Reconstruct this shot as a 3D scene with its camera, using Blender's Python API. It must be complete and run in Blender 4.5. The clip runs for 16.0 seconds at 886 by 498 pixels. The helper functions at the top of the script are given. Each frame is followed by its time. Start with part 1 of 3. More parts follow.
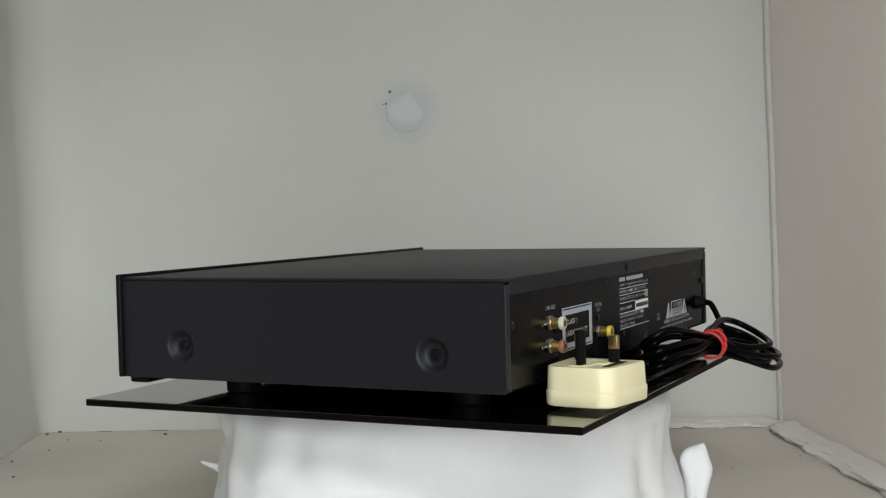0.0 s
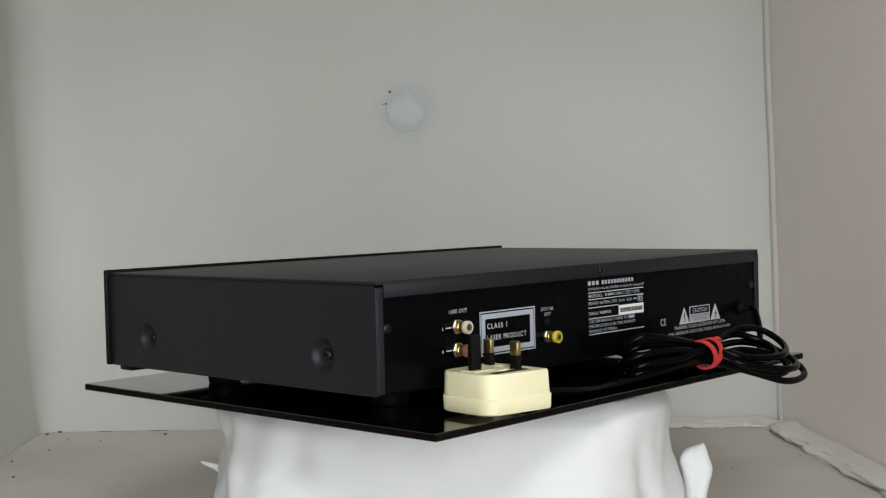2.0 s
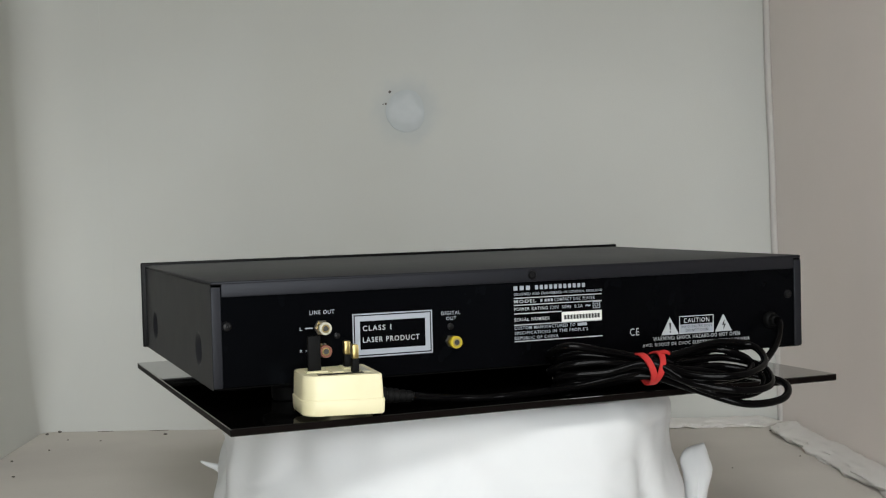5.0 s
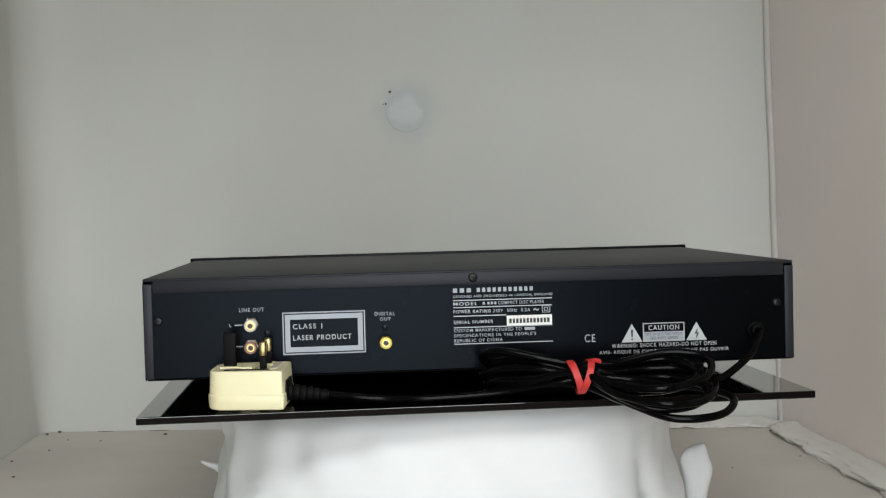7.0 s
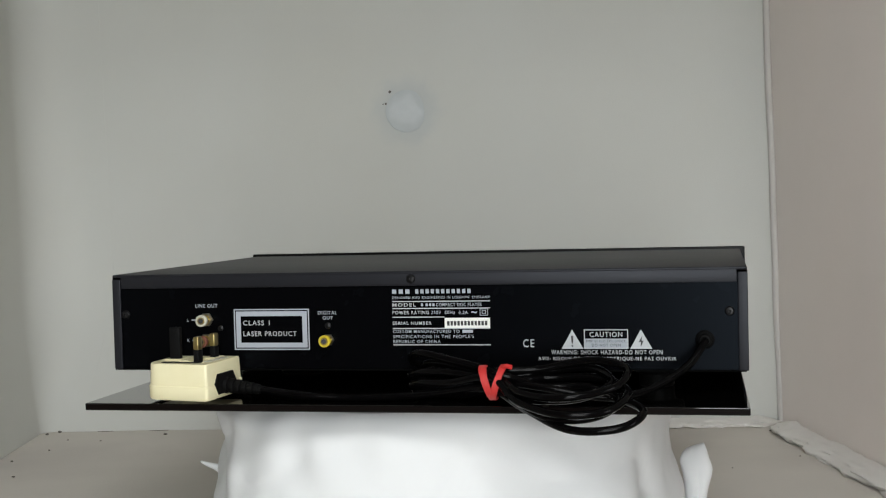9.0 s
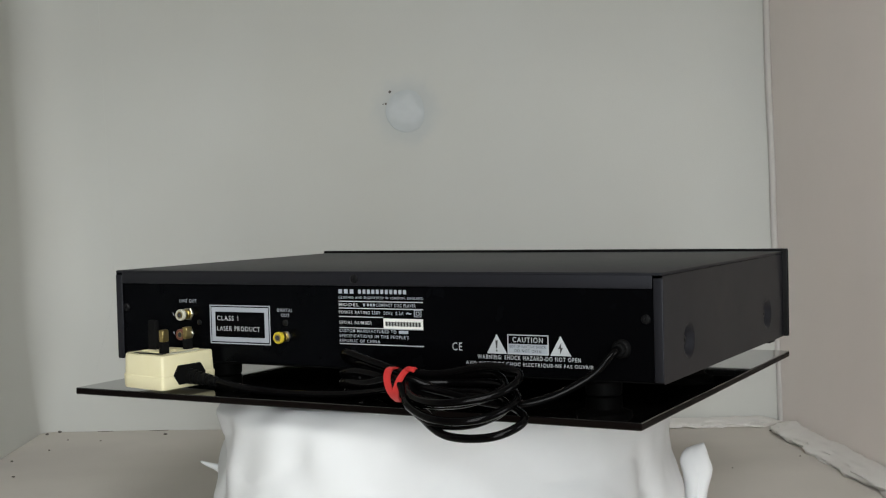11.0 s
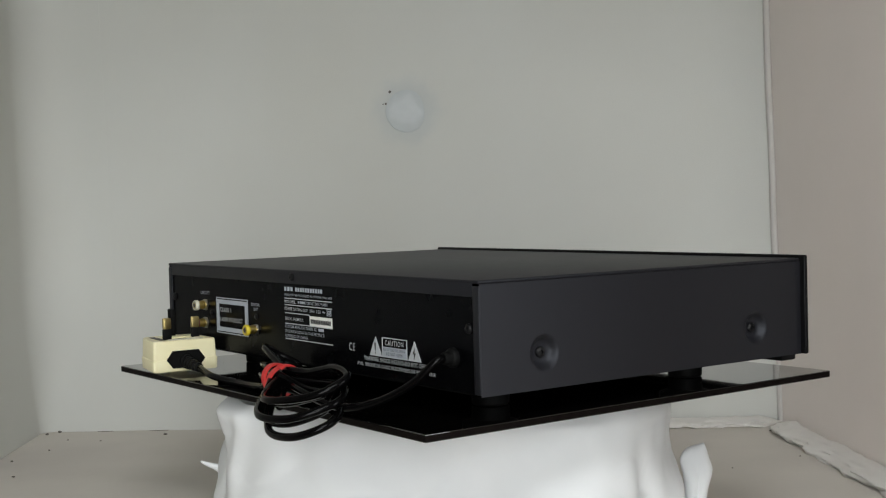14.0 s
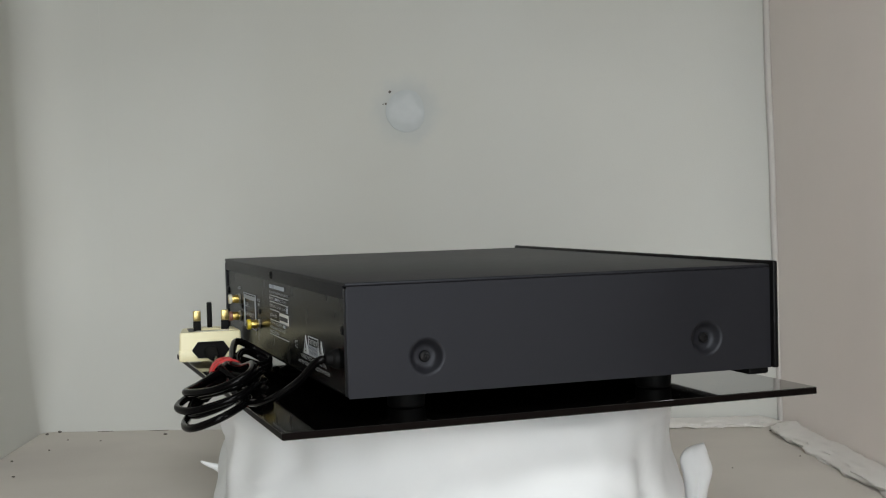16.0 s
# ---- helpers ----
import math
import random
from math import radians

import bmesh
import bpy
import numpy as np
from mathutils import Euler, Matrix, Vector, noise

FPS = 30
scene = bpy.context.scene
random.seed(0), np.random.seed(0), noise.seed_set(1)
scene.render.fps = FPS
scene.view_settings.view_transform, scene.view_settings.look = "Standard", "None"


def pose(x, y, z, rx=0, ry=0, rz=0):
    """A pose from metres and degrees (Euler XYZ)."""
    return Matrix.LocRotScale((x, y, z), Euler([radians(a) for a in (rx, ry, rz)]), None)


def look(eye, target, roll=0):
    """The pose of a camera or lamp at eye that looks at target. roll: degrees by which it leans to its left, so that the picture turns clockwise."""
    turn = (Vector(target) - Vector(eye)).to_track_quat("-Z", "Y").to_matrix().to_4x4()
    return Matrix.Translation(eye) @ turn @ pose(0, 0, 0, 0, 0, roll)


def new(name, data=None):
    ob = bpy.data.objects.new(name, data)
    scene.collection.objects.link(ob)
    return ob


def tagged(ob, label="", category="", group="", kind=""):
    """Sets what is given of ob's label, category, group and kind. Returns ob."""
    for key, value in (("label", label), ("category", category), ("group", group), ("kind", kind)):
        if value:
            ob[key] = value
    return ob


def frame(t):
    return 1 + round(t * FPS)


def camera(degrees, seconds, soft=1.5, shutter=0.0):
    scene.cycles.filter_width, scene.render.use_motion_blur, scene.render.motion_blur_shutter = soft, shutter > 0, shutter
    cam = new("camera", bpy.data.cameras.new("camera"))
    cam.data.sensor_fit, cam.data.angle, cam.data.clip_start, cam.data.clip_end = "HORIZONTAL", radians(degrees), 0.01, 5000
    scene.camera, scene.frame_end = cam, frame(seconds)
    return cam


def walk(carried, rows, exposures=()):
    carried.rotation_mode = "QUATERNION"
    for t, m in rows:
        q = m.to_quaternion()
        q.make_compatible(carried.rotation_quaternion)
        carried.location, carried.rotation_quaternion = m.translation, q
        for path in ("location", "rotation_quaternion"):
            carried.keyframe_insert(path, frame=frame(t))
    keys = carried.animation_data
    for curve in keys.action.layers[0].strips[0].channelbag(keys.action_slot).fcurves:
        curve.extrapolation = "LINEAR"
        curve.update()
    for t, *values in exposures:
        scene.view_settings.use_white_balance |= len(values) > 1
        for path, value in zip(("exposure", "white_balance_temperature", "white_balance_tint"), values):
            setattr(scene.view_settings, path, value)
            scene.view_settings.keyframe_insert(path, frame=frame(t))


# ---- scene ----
# The camera stands still before the open light tent.
ZP = 0.8813                 # height of the middle of the glass plate
EYE = (-0.00561, -0.97627, ZP + 0.12872)
cam = camera(38.83, 16.0, soft=1.2)
POSE = look(EYE, (EYE[0], EYE[1] + 1.0, EYE[2] - math.tan(radians(2.0265))), -1.4746)
walk(cam, [(0, POSE), (16, POSE)])

# ---- world and light ----
world = bpy.data.worlds.new("world")
scene.world = world
world.use_nodes = True
wn = world.node_tree.nodes
sky = wn.new("ShaderNodeTexSky")
sky.sky_type, sky.sun_disc = "NISHITA", False
sky.sun_elevation, sky.sun_rotation = radians(40), radians(160)
world.node_tree.links.new(sky.outputs[0], wn["Background"].inputs[0])
wn["Background"].inputs[1].default_value = 0.08
scene.view_settings.exposure = 0.09


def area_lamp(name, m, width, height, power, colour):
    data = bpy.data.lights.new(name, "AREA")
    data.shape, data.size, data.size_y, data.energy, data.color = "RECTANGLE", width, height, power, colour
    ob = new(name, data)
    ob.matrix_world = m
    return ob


FZ0 = ZP - 0.1213
# daylight in the two windows
area_lamp("window_light", look((0.15, -2.93, 1.12), (0.15, 0, 1.12)), 1.15, 1.95, 54, (0.945, 0.985, 0.99))
area_lamp("east_window_light", look((2.53, -1.55, 1.35), (0.0, 0.1, 1.0)), 1.1, 1.2, 24, (0.97, 0.985, 1.0))
# unseen fill light added under the room ceiling, for the lower tent
area_lamp("ceiling_fill", look((0.22, -1.95, 2.5), (0.0, 0.2, 0.9)), 1.0, 0.6, 30, (0.96, 0.985, 0.985))
# unseen soft fills added outside the tent, brightening it through its fabric
area_lamp("fill_above", look((0.0, -0.02, FZ0 + 1.15), (0.0, 0.02, 0)), 0.8, 0.7, 2.2, (0.98, 0.985, 0.97))
area_lamp("fill_west", look((-1.05, 0.05, FZ0 + 0.30), (0.0, 0.10, FZ0 + 0.25)), 0.6, 0.6, 4.5, (0.98, 0.985, 0.98))
area_lamp("fill_east", look((1.05, 0.05, FZ0 + 0.30), (0.0, 0.10, FZ0 + 0.25)), 0.6, 0.6, 5, (1.0, 0.95, 0.93))


# ---- materials ----
def material(name, base, rough=0.5, metal=0.0, spec=0.5, var=0.12, scale=40.0, bump=0.0, bump_scale=300.0, coat=0.0,
             translucent=0.0, tint=None, stain=None, stain_scale=4.0):
    m = bpy.data.materials.new(name)
    m.use_nodes = True
    nt = m.node_tree
    n, l = nt.nodes, nt.links
    b = n["Principled BSDF"]
    b.inputs["Roughness"].default_value = rough
    b.inputs["Metallic"].default_value = metal
    b.inputs["Specular IOR Level"].default_value = spec
    b.inputs["Coat Weight"].default_value = coat
    if tint:
        b.inputs["Specular Tint"].default_value = (*tint, 1)
    b.inputs["Coat Roughness"].default_value = 0.03
    geo = n.new("ShaderNodeTexCoord")
    nz = n.new("ShaderNodeTexNoise")
    nz.inputs["Scale"].default_value = scale
    nz.inputs["Detail"].default_value = 6
    l.new(geo.outputs["Object"], nz.inputs["Vector"])
    ramp = n.new("ShaderNodeMapRange")
    ramp.inputs["To Min"].default_value, ramp.inputs["To Max"].default_value = 1 - var, 1 + var
    l.new(nz.outputs["Fac"], ramp.inputs["Value"])
    mul = n.new("ShaderNodeVectorMath")
    mul.operation = "SCALE"
    mul.inputs[0].default_value = base
    l.new(ramp.outputs[0], mul.inputs["Scale"])
    out = mul.outputs[0]
    if stain:
        big = n.new("ShaderNodeTexNoise")
        big.inputs["Scale"].default_value = stain_scale
        big.inputs["Detail"].default_value = 5
        l.new(geo.outputs["Object"], big.inputs["Vector"])
        sr = n.new("ShaderNodeMapRange")
        sr.inputs["From Min"].default_value, sr.inputs["From Max"].default_value = 0.45, 0.75
        l.new(big.outputs["Fac"], sr.inputs["Value"])
        mix = n.new("ShaderNodeMix")
        mix.data_type = "RGBA"
        l.new(sr.outputs[0], mix.inputs["Factor"])
        l.new(out, mix.inputs["A"])
        mix.inputs["B"].default_value = (*stain, 1)
        out = mix.outputs["Result"]
    l.new(out, b.inputs["Base Color"])
    rr = n.new("ShaderNodeMapRange")
    rr.inputs["To Min"].default_value, rr.inputs["To Max"].default_value = rough * 0.94, min(1, rough * 1.06)
    l.new(nz.outputs["Fac"], rr.inputs["Value"])
    l.new(rr.outputs[0], b.inputs["Roughness"])
    if bump:
        fine = n.new("ShaderNodeTexNoise")
        fine.inputs["Scale"].default_value = bump_scale
        fine.inputs["Detail"].default_value = 4
        l.new(geo.outputs["Object"], fine.inputs["Vector"])
        bp = n.new("ShaderNodeBump")
        bp.inputs["Strength"].default_value, bp.inputs["Distance"].default_value = bump, 0.001
        l.new(fine.outputs["Fac"], bp.inputs["Height"])
        l.new(bp.outputs[0], b.inputs["Normal"])
    if translucent:
        tr = n.new("ShaderNodeBsdfTranslucent")
        l.new(out, tr.inputs["Color"])
        ms = n.new("ShaderNodeMixShader")
        ms.inputs[0].default_value = translucent
        l.new(b.outputs[0], ms.inputs[1])
        l.new(tr.outputs[0], ms.inputs[2])
        l.new(ms.outputs[0], n["Material Output"].inputs["Surface"])
    return m


TENT = material("tent_fabric", (0.682, 0.685, 0.654), 0.85, spec=0.2, var=0.03, scale=9, bump=0.25, bump_scale=900,
                stain=(0.652, 0.648, 0.604), stain_scale=3.0, translucent=0.3)
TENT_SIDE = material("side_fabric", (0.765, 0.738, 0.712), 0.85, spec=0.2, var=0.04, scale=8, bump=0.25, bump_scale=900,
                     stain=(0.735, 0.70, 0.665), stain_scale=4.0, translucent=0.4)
TENT_FLOOR = material("floor_fabric", (0.57, 0.535, 0.488), 0.9, spec=0.15, var=0.05, scale=14, bump=0.35, bump_scale=500,
                      stain=(0.50, 0.465, 0.43), stain_scale=5.0)
CLOTH = material("white_cotton", (0.80, 0.81, 0.815), 0.9, spec=0.15, var=0.03, scale=20, bump=0.07, bump_scale=1500)
COVER = material("grey_powder_coat", (0.0090, 0.0090, 0.0112), 0.48, spec=0.30, tint=(0.87, 0.91, 1.0), var=0.08, scale=60, bump=0.04, bump_scale=1800)
# the blue of the window's daylight is put into the panel's specular tint
PANEL = material("black_satin_paint", (0.0013, 0.0013, 0.0016), 0.27, spec=0.055, var=0.12, scale=50, tint=(0.62, 0.78, 1.0))
FRONT = material("black_plastic", (0.004, 0.004, 0.0042), 0.42, spec=0.12, var=0.1, bump=0.05)
GLASS = material("black_glass", (0.0030, 0.0028, 0.0026), 0.05, spec=0.6, var=0.1, scale=30, coat=0.4)
RUBBER = material("black_rubber", (0.0035, 0.0035, 0.0035), 0.6, spec=0.10, var=0.15, bump=0.1)
UNDER = material("matt_black_underside", (0.003, 0.003, 0.003), 0.95, spec=0.0, var=0.15, scale=40, bump=0.1)
CABLE = material("black_vinyl", (0.0018, 0.0017, 0.0018), 0.15, spec=0.085, var=0.15, scale=80, bump=0.02, bump_scale=600)
CREAM = material("cream_plastic", (0.79, 0.73, 0.48), 0.38, spec=0.4, var=0.04, scale=50, bump=0.04, bump_scale=800,
                 stain=(0.755, 0.69, 0.43), stain_scale=40.0)
BRASS = material("brass", (0.42, 0.33, 0.14), 0.34, metal=1.0, var=0.12, scale=120)
NICKEL = material("dull_nickel", (0.44, 0.41, 0.34), 0.32, metal=1.0, var=0.12, scale=200)
GOLD = material("gold_plating", (0.58, 0.43, 0.13), 0.3, metal=1.0, var=0.08, scale=150)
PALE = material("cream_insulator", (0.52, 0.50, 0.40), 0.4, var=0.05)
RED = material("red_insulator", (0.22, 0.085, 0.055), 0.4, var=0.05)
YELLOW = material("yellow_insulator", (0.60, 0.46, 0.03), 0.4, var=0.05)
TIE = material("red_ribbon", (0.52, 0.028, 0.026), 0.5, var=0.12, scale=90, bump=0.2, bump_scale=900)
INK = material("white_ink", (0.47, 0.485, 0.50), 0.6, var=0.06, scale=600)
INK_GREY = material("pale_ink", (0.36, 0.385, 0.43), 0.55, var=0.06, scale=500)
STICKER = material("white_sticker", (0.80, 0.80, 0.76), 0.6, var=0.03)
DARK_INK = material("dark_ink", (0.03, 0.03, 0.03), 0.6, var=0.1)
SCREW = material("black_screw", (0.005, 0.005, 0.0055), 0.35, spec=0.2, metal=0.0, var=0.15, scale=200)
SPECK = material("dark_grit_and_hem_shade", (0.14, 0.125, 0.11), 0.9, var=0.3, scale=300)
DISC = material("grey_disc_metal", (0.30, 0.30, 0.30), 0.4, metal=0.5, var=0.1)
TAPE = material("white_tape", (0.70, 0.675, 0.645), 0.6, spec=0.3, var=0.05, scale=25, bump=0.15, bump_scale=120)
ROOM = material("room_paint", (0.22, 0.21, 0.20), 0.9, var=0.04, scale=5)
WOOD = material("table_wood", (0.22, 0.14, 0.08), 0.5, var=0.2, scale=12)


# ---- building helpers ----
EDGE = material("ground_black_edge", (0.005, 0.0036, 0.0032), 0.4, spec=0.03, var=0.2, scale=60)
BASE = {}


def thing(name, base, label, category, group="", kind=""):
    ob = new(name)
    BASE[ob.name] = Vector(base)
    ob.location = Vector(base) + Vector((0, 0, ZP))
    return tagged(ob, label, category, group, kind)


def part(name, bm, mat, parent, label="", smooth=False):
    root = parent
    while root.parent:
        root = root.parent
    bmesh.ops.translate(bm, verts=bm.verts, vec=-BASE[root.name])
    ob = new(name, mesh_of(name, bm, mat, smooth))
    ob.parent = parent
    return tagged(ob, label)


def mesh_of(name, bm, mat, smooth=False):
    me = bpy.data.meshes.new(name)
    bmesh.ops.recalc_face_normals(bm, faces=bm.faces)
    if smooth:
        for f in bm.faces:
            f.smooth = True
    bm.to_mesh(me)
    bm.free()
    me.materials.append(mat)
    if smooth:
        me.set_sharp_from_angle(angle=radians(38))
    return me


def box(x0, x1, y0, y1, z0, z1, bevel=0.0, seg=2):
    bm = bmesh.new()
    bmesh.ops.create_cube(bm, size=1)
    for v in bm.verts:
        v.co = Vector(((x0 + x1) / 2 + v.co.x * (x1 - x0), (y0 + y1) / 2 + v.co.y * (y1 - y0), (z0 + z1) / 2 + v.co.z * (z1 - z0)))
    if bevel:
        bmesh.ops.bevel(bm, geom=bm.edges[:], offset=bevel, segments=seg, affect="EDGES", profile=0.5)
    return bm


def lathe(profile, place, axis="z", seg=24):
    """Rings of (radius, height), closed at both ends, turned about an axis through place."""
    bm = bmesh.new()
    rings = []
    for r, h in profile:
        ring = []
        for i in range(seg):
            a = 2 * math.pi * i / seg
            p = Vector((r * math.cos(a), r * math.sin(a), h))
            if axis == "y":
                p = Vector((p.x, -p.z, p.y))
            elif axis == "x":
                p = Vector((p.z, p.x, p.y))
            elif axis == "-x":
                p = Vector((-p.z, p.x, p.y))
            ring.append(bm.verts.new(p + Vector(place)))
        rings.append(ring)
    for a, b in zip(rings, rings[1:]):
        for i in range(seg):
            bm.faces.new((a[i], a[(i + 1) % seg], b[(i + 1) % seg], b[i]))
    bm.faces.new(rings[0])
    bm.faces.new(rings[-1])
    return bm


def glide(points, steps=10, closed=False):
    """A smooth line through a few guide points."""
    ps = [Vector(p) for p in points]
    n = len(ps)
    out = []
    for i in range(n if closed else n - 1):
        if closed:
            a, b, c, d = ps[i - 1], ps[i], ps[(i + 1) % n], ps[(i + 2) % n]
        else:
            a, b, c, d = ps[max(i - 1, 0)], ps[i], ps[i + 1], ps[min(i + 2, n - 1)]
        for k in range(steps):
            t = k / steps
            out.append(0.5 * (2 * b + (c - a) * t + (2 * a - 5 * b + 4 * c - d) * t * t + (3 * b - a - 3 * c + d) * t ** 3))
    if not closed:
        out.append(ps[-1])
    return out


def tube(points, radius, seg=10, closed=False, flat=1.0, ends=None):
    bm = bmesh.new()
    n = len(points)
    up = Vector((0.1, 0.2, 1)).normalized()
    rings = []
    for i, p in enumerate(points):
        a = points[i - 1] if (i or closed) else p
        b = points[(i + 1) % n] if (i < n - 1 or closed) else p
        d = (b - a).normalized()
        side = d.cross(up).normalized()
        up = side.cross(d).normalized()
        r = radius if ends is None else radius * (ends[0] + (ends[1] - ends[0]) * i / (n - 1))
        rings.append([bm.verts.new(p + side * (r * math.cos(2 * math.pi * k / seg)) + up * (flat * r * math.sin(2 * math.pi * k / seg)))
                      for k in range(seg)])
    pairs = list(zip(rings, rings[1:])) + ([(rings[-1], rings[0])] if closed else [])
    for a, b in pairs:
        shift = 0
        if closed and a is rings[-1]:
            shift = min(range(seg), key=lambda s: sum((a[k].co - b[(k + s) % seg].co).length for k in range(seg)))
        for k in range(seg):
            bm.faces.new((a[k], a[(k + 1) % seg], b[(k + 1 + shift) % seg], b[(k + shift) % seg]))
    if not closed:
        bm.faces.new(rings[0])
        bm.faces.new(rings[-1])
    return bm


def merge(bms):
    out = bmesh.new()
    for b in bms:
        me = bpy.data.meshes.new("scrap")
        b.to_mesh(me)
        b.free()
        out.from_mesh(me)
        bpy.data.meshes.remove(me)
    return out


def sheet(corner, u, v, nu, nv, thick, waves=0.0015, size=5.0, seed=0.0, shape=None):
    """A hanging sheet of fabric with soft waves and a thickness behind it."""
    c, u, v = Vector(corner), Vector(u), Vector(v)
    nrm = u.cross(v).normalized()
    front, back = [], []
    bm = bmesh.new()
    for j in range(nv + 1):
        for i in range(nu + 1):
            p = c + u * (i / nu) + v * (j / nv)
            h = waves * noise.noise(p * size + Vector((seed, 0, 0))) * 2 + 0.3 * waves * noise.noise(p * size * 4)
            if shape:
                h += shape(p)
            front.append(bm.verts.new(p + nrm * h))
            back.append(bm.verts.new(p - nrm * thick))
    w = nu + 1
    for j in range(nv):
        for i in range(nu):
            a = j * w + i
            bm.faces.new((front[a], front[a + 1], front[a + w + 1], front[a + w]))
            bm.faces.new((back[a], back[a + w], back[a + w + 1], back[a + 1]))
    for j in range(nv):
        for a in (j * w, j * w + nu):
            bm.faces.new((front[a], front[a + w], back[a + w], back[a]))
    for i in range(nu):
        for a in (i, nv * w + i):
            bm.faces.new((front[a], front[a + 1], back[a + 1], back[a]))
    return bm


def structure(name, bm, mat, label, category, smooth=False):
    return tagged(new(name, mesh_of(name, bm, mat, smooth)), label, category, kind="structure")


# ---- the light tent, on a table in a room ----
FZ = ZP - 0.1213            # floor of the tent
TOP = FZ + 0.80
NW, NE = Vector((-0.470, 0.462, FZ)), Vector((0.367, 0.414, FZ))
SW, SE = Vector((-0.445, -0.40, FZ)), Vector((0.400, -0.40, FZ))
LEAN = Vector((-0.016, 0, 0))
UP = Vector((0, 0, 0.80))


def crease(p):
    """A faint pressed fold across the back fabric."""
    along = max(0.0, 1 - abs(p.x - 0.03) / 0.19) ** 0.6
    return 0.0009 * along * math.exp(-((p.z - ZP - 0.268 + 0.03 * (p.x - 0.08)) / 0.006) ** 2)


floor = structure("floor", sheet(SW - Vector((0.02, 0, 0)), SE - SW + Vector((0.04, 0, 0)), NW - SW + Vector((0, 0.03, 0)), 60, 60, 0.008, 0.0008, 7, 3.0),
                  TENT_FLOOR, "off-white fabric floor of the light tent, faintly soiled", "floor", True)
wall_north = structure("wall_north", sheet(NW, NE - NW, UP + LEAN, 150, 150, 0.004, 0.0016, 4.0, 1.0, crease),
                       TENT, "pale grey fabric back wall of the light tent", "wall", True)


def rounded_west(rows=60, thick=0.004):
    """The side fabric hangs in one piece with the back: a tight fold at the floor that opens into a wide soft bend above."""
    din, dout = (NW - SW).normalized(), (NE - NW).normalized()
    half = din.angle(dout) / 2
    side = (dout - din * din.dot(dout)).normalized()
    lay = 44
    grid = []
    for j in range(rows + 1):
        z = 0.80 * j / rows
        radius = 0.012 + 0.050 * min(1.0, z / 0.16) ** 0.8
        reach = radius * math.tan(half)
        line = [SW + (NW - din * reach - SW) * (i / 28) for i in range(29)]
        centre = NW - din * reach + side * radius
        line += [centre - side * (radius * math.cos(2 * half * i / 13)) + din * (radius * math.sin(2 * half * i / 13)) for i in range(1, 14)]
        line += [line[-1] + dout * 0.012, line[-1] + dout * 0.024]
        row = []
        for i, p in enumerate(line):
            a, b = line[max(i - 1, 0)], line[min(i + 1, lay - 1)]
            d = (b - a).normalized()
            inward = Vector((d.y, -d.x, 0))
            fade = min(1.0, max(0, lay - 3 - i) / 12)
            q = p + (UP + LEAN * max(0.0, (i - 24) / 19)) * (j / rows)
            back = 0.0032 * noise.noise(q * 4 + Vector((1, 0, 0))) + 0.00048 * noise.noise(q * 16)
            h = 0.0032 * noise.noise(q * 4 + Vector((5, 0, 0))) * fade + (back + 0.0002) * (1 - fade)
            row.append((q + inward * h, q - inward * (thick * fade + 0.002 * (1 - fade))))
        grid.append(row)
    bm = bmesh.new()
    grid = [[(bm.verts.new(f), bm.verts.new(b)) for f, b in row] for row in grid]
    for lo, hi in zip(grid, grid[1:]):
        for i in range(lay - 1):
            bm.faces.new((lo[i][0], lo[i + 1][0], hi[i + 1][0], hi[i][0]))
            bm.faces.new((lo[i][1], hi[i][1], hi[i + 1][1], lo[i + 1][1]))
        for i in (0, lay - 1):
            bm.faces.new((lo[i][0], hi[i][0], hi[i][1], lo[i][1]))
    for row in (grid[0], grid[-1]):
        for i in range(lay - 1):
            bm.faces.new((row[i][0], row[i + 1][0], row[i + 1][1], row[i][1]))
    return bm


wall_west = structure("wall_west", rounded_west(), TENT, "pale grey fabric side wall with a soft rounded corner", "wall", True)
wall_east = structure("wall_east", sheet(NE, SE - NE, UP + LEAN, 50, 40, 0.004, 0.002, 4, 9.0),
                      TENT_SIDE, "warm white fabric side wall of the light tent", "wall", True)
ceiling = structure("ceiling", sheet(NW + UP, NE - NW, SW - NW, 20, 20, 0.004), TENT, "white fabric roof of the light tent", "ceiling", True)

bm = box(-0.8, 0.8, -0.9, 0.6, FZ - 0.05, FZ - 0.0085, 0.004)
structure("table_top", bm, WOOD, "brown wooden table under the light tent", "table")
bm = merge([box(-0.75, -0.69, y, y + 0.06, 0, FZ - 0.052) for y in (-0.85, 0.5)] + [box(0.69, 0.75, y, y + 0.06, 0, FZ - 0.052) for y in (-0.85, 0.5)])
structure("table_frame", bm, WOOD, "brown wooden legs of the table", "table")
structure("room_floor", box(-2.6, 2.6, -3.0, 1.6, -0.06, 0), WOOD, "brown wooden room floor", "floor")
structure("room_ceiling", box(-2.6, 2.6, -3.0, 1.6, 2.6, 2.66), ROOM, "plain painted room ceiling", "ceiling")
structure("room_wall_north", box(-2.6, 2.6, 1.6, 1.7, -0.06, 2.66), ROOM, "plain painted room wall", "wall")
structure("room_wall_west", box(-2.7, -2.6, -3.1, 1.7, -0.06, 2.66), ROOM, "plain painted room wall", "wall")
structure("room_wall_east", merge([box(2.6, 2.7, -3.1, -2.15, -0.06, 2.66), box(2.6, 2.7, -0.95, 1.7, -0.06, 2.66), box(2.6, 2.7, -2.15, -0.95, -0.06, 0.72), box(2.6, 2.7, -2.15, -0.95, 1.98, 2.66)]), ROOM, "plain painted room wall with a window opening", "wall")
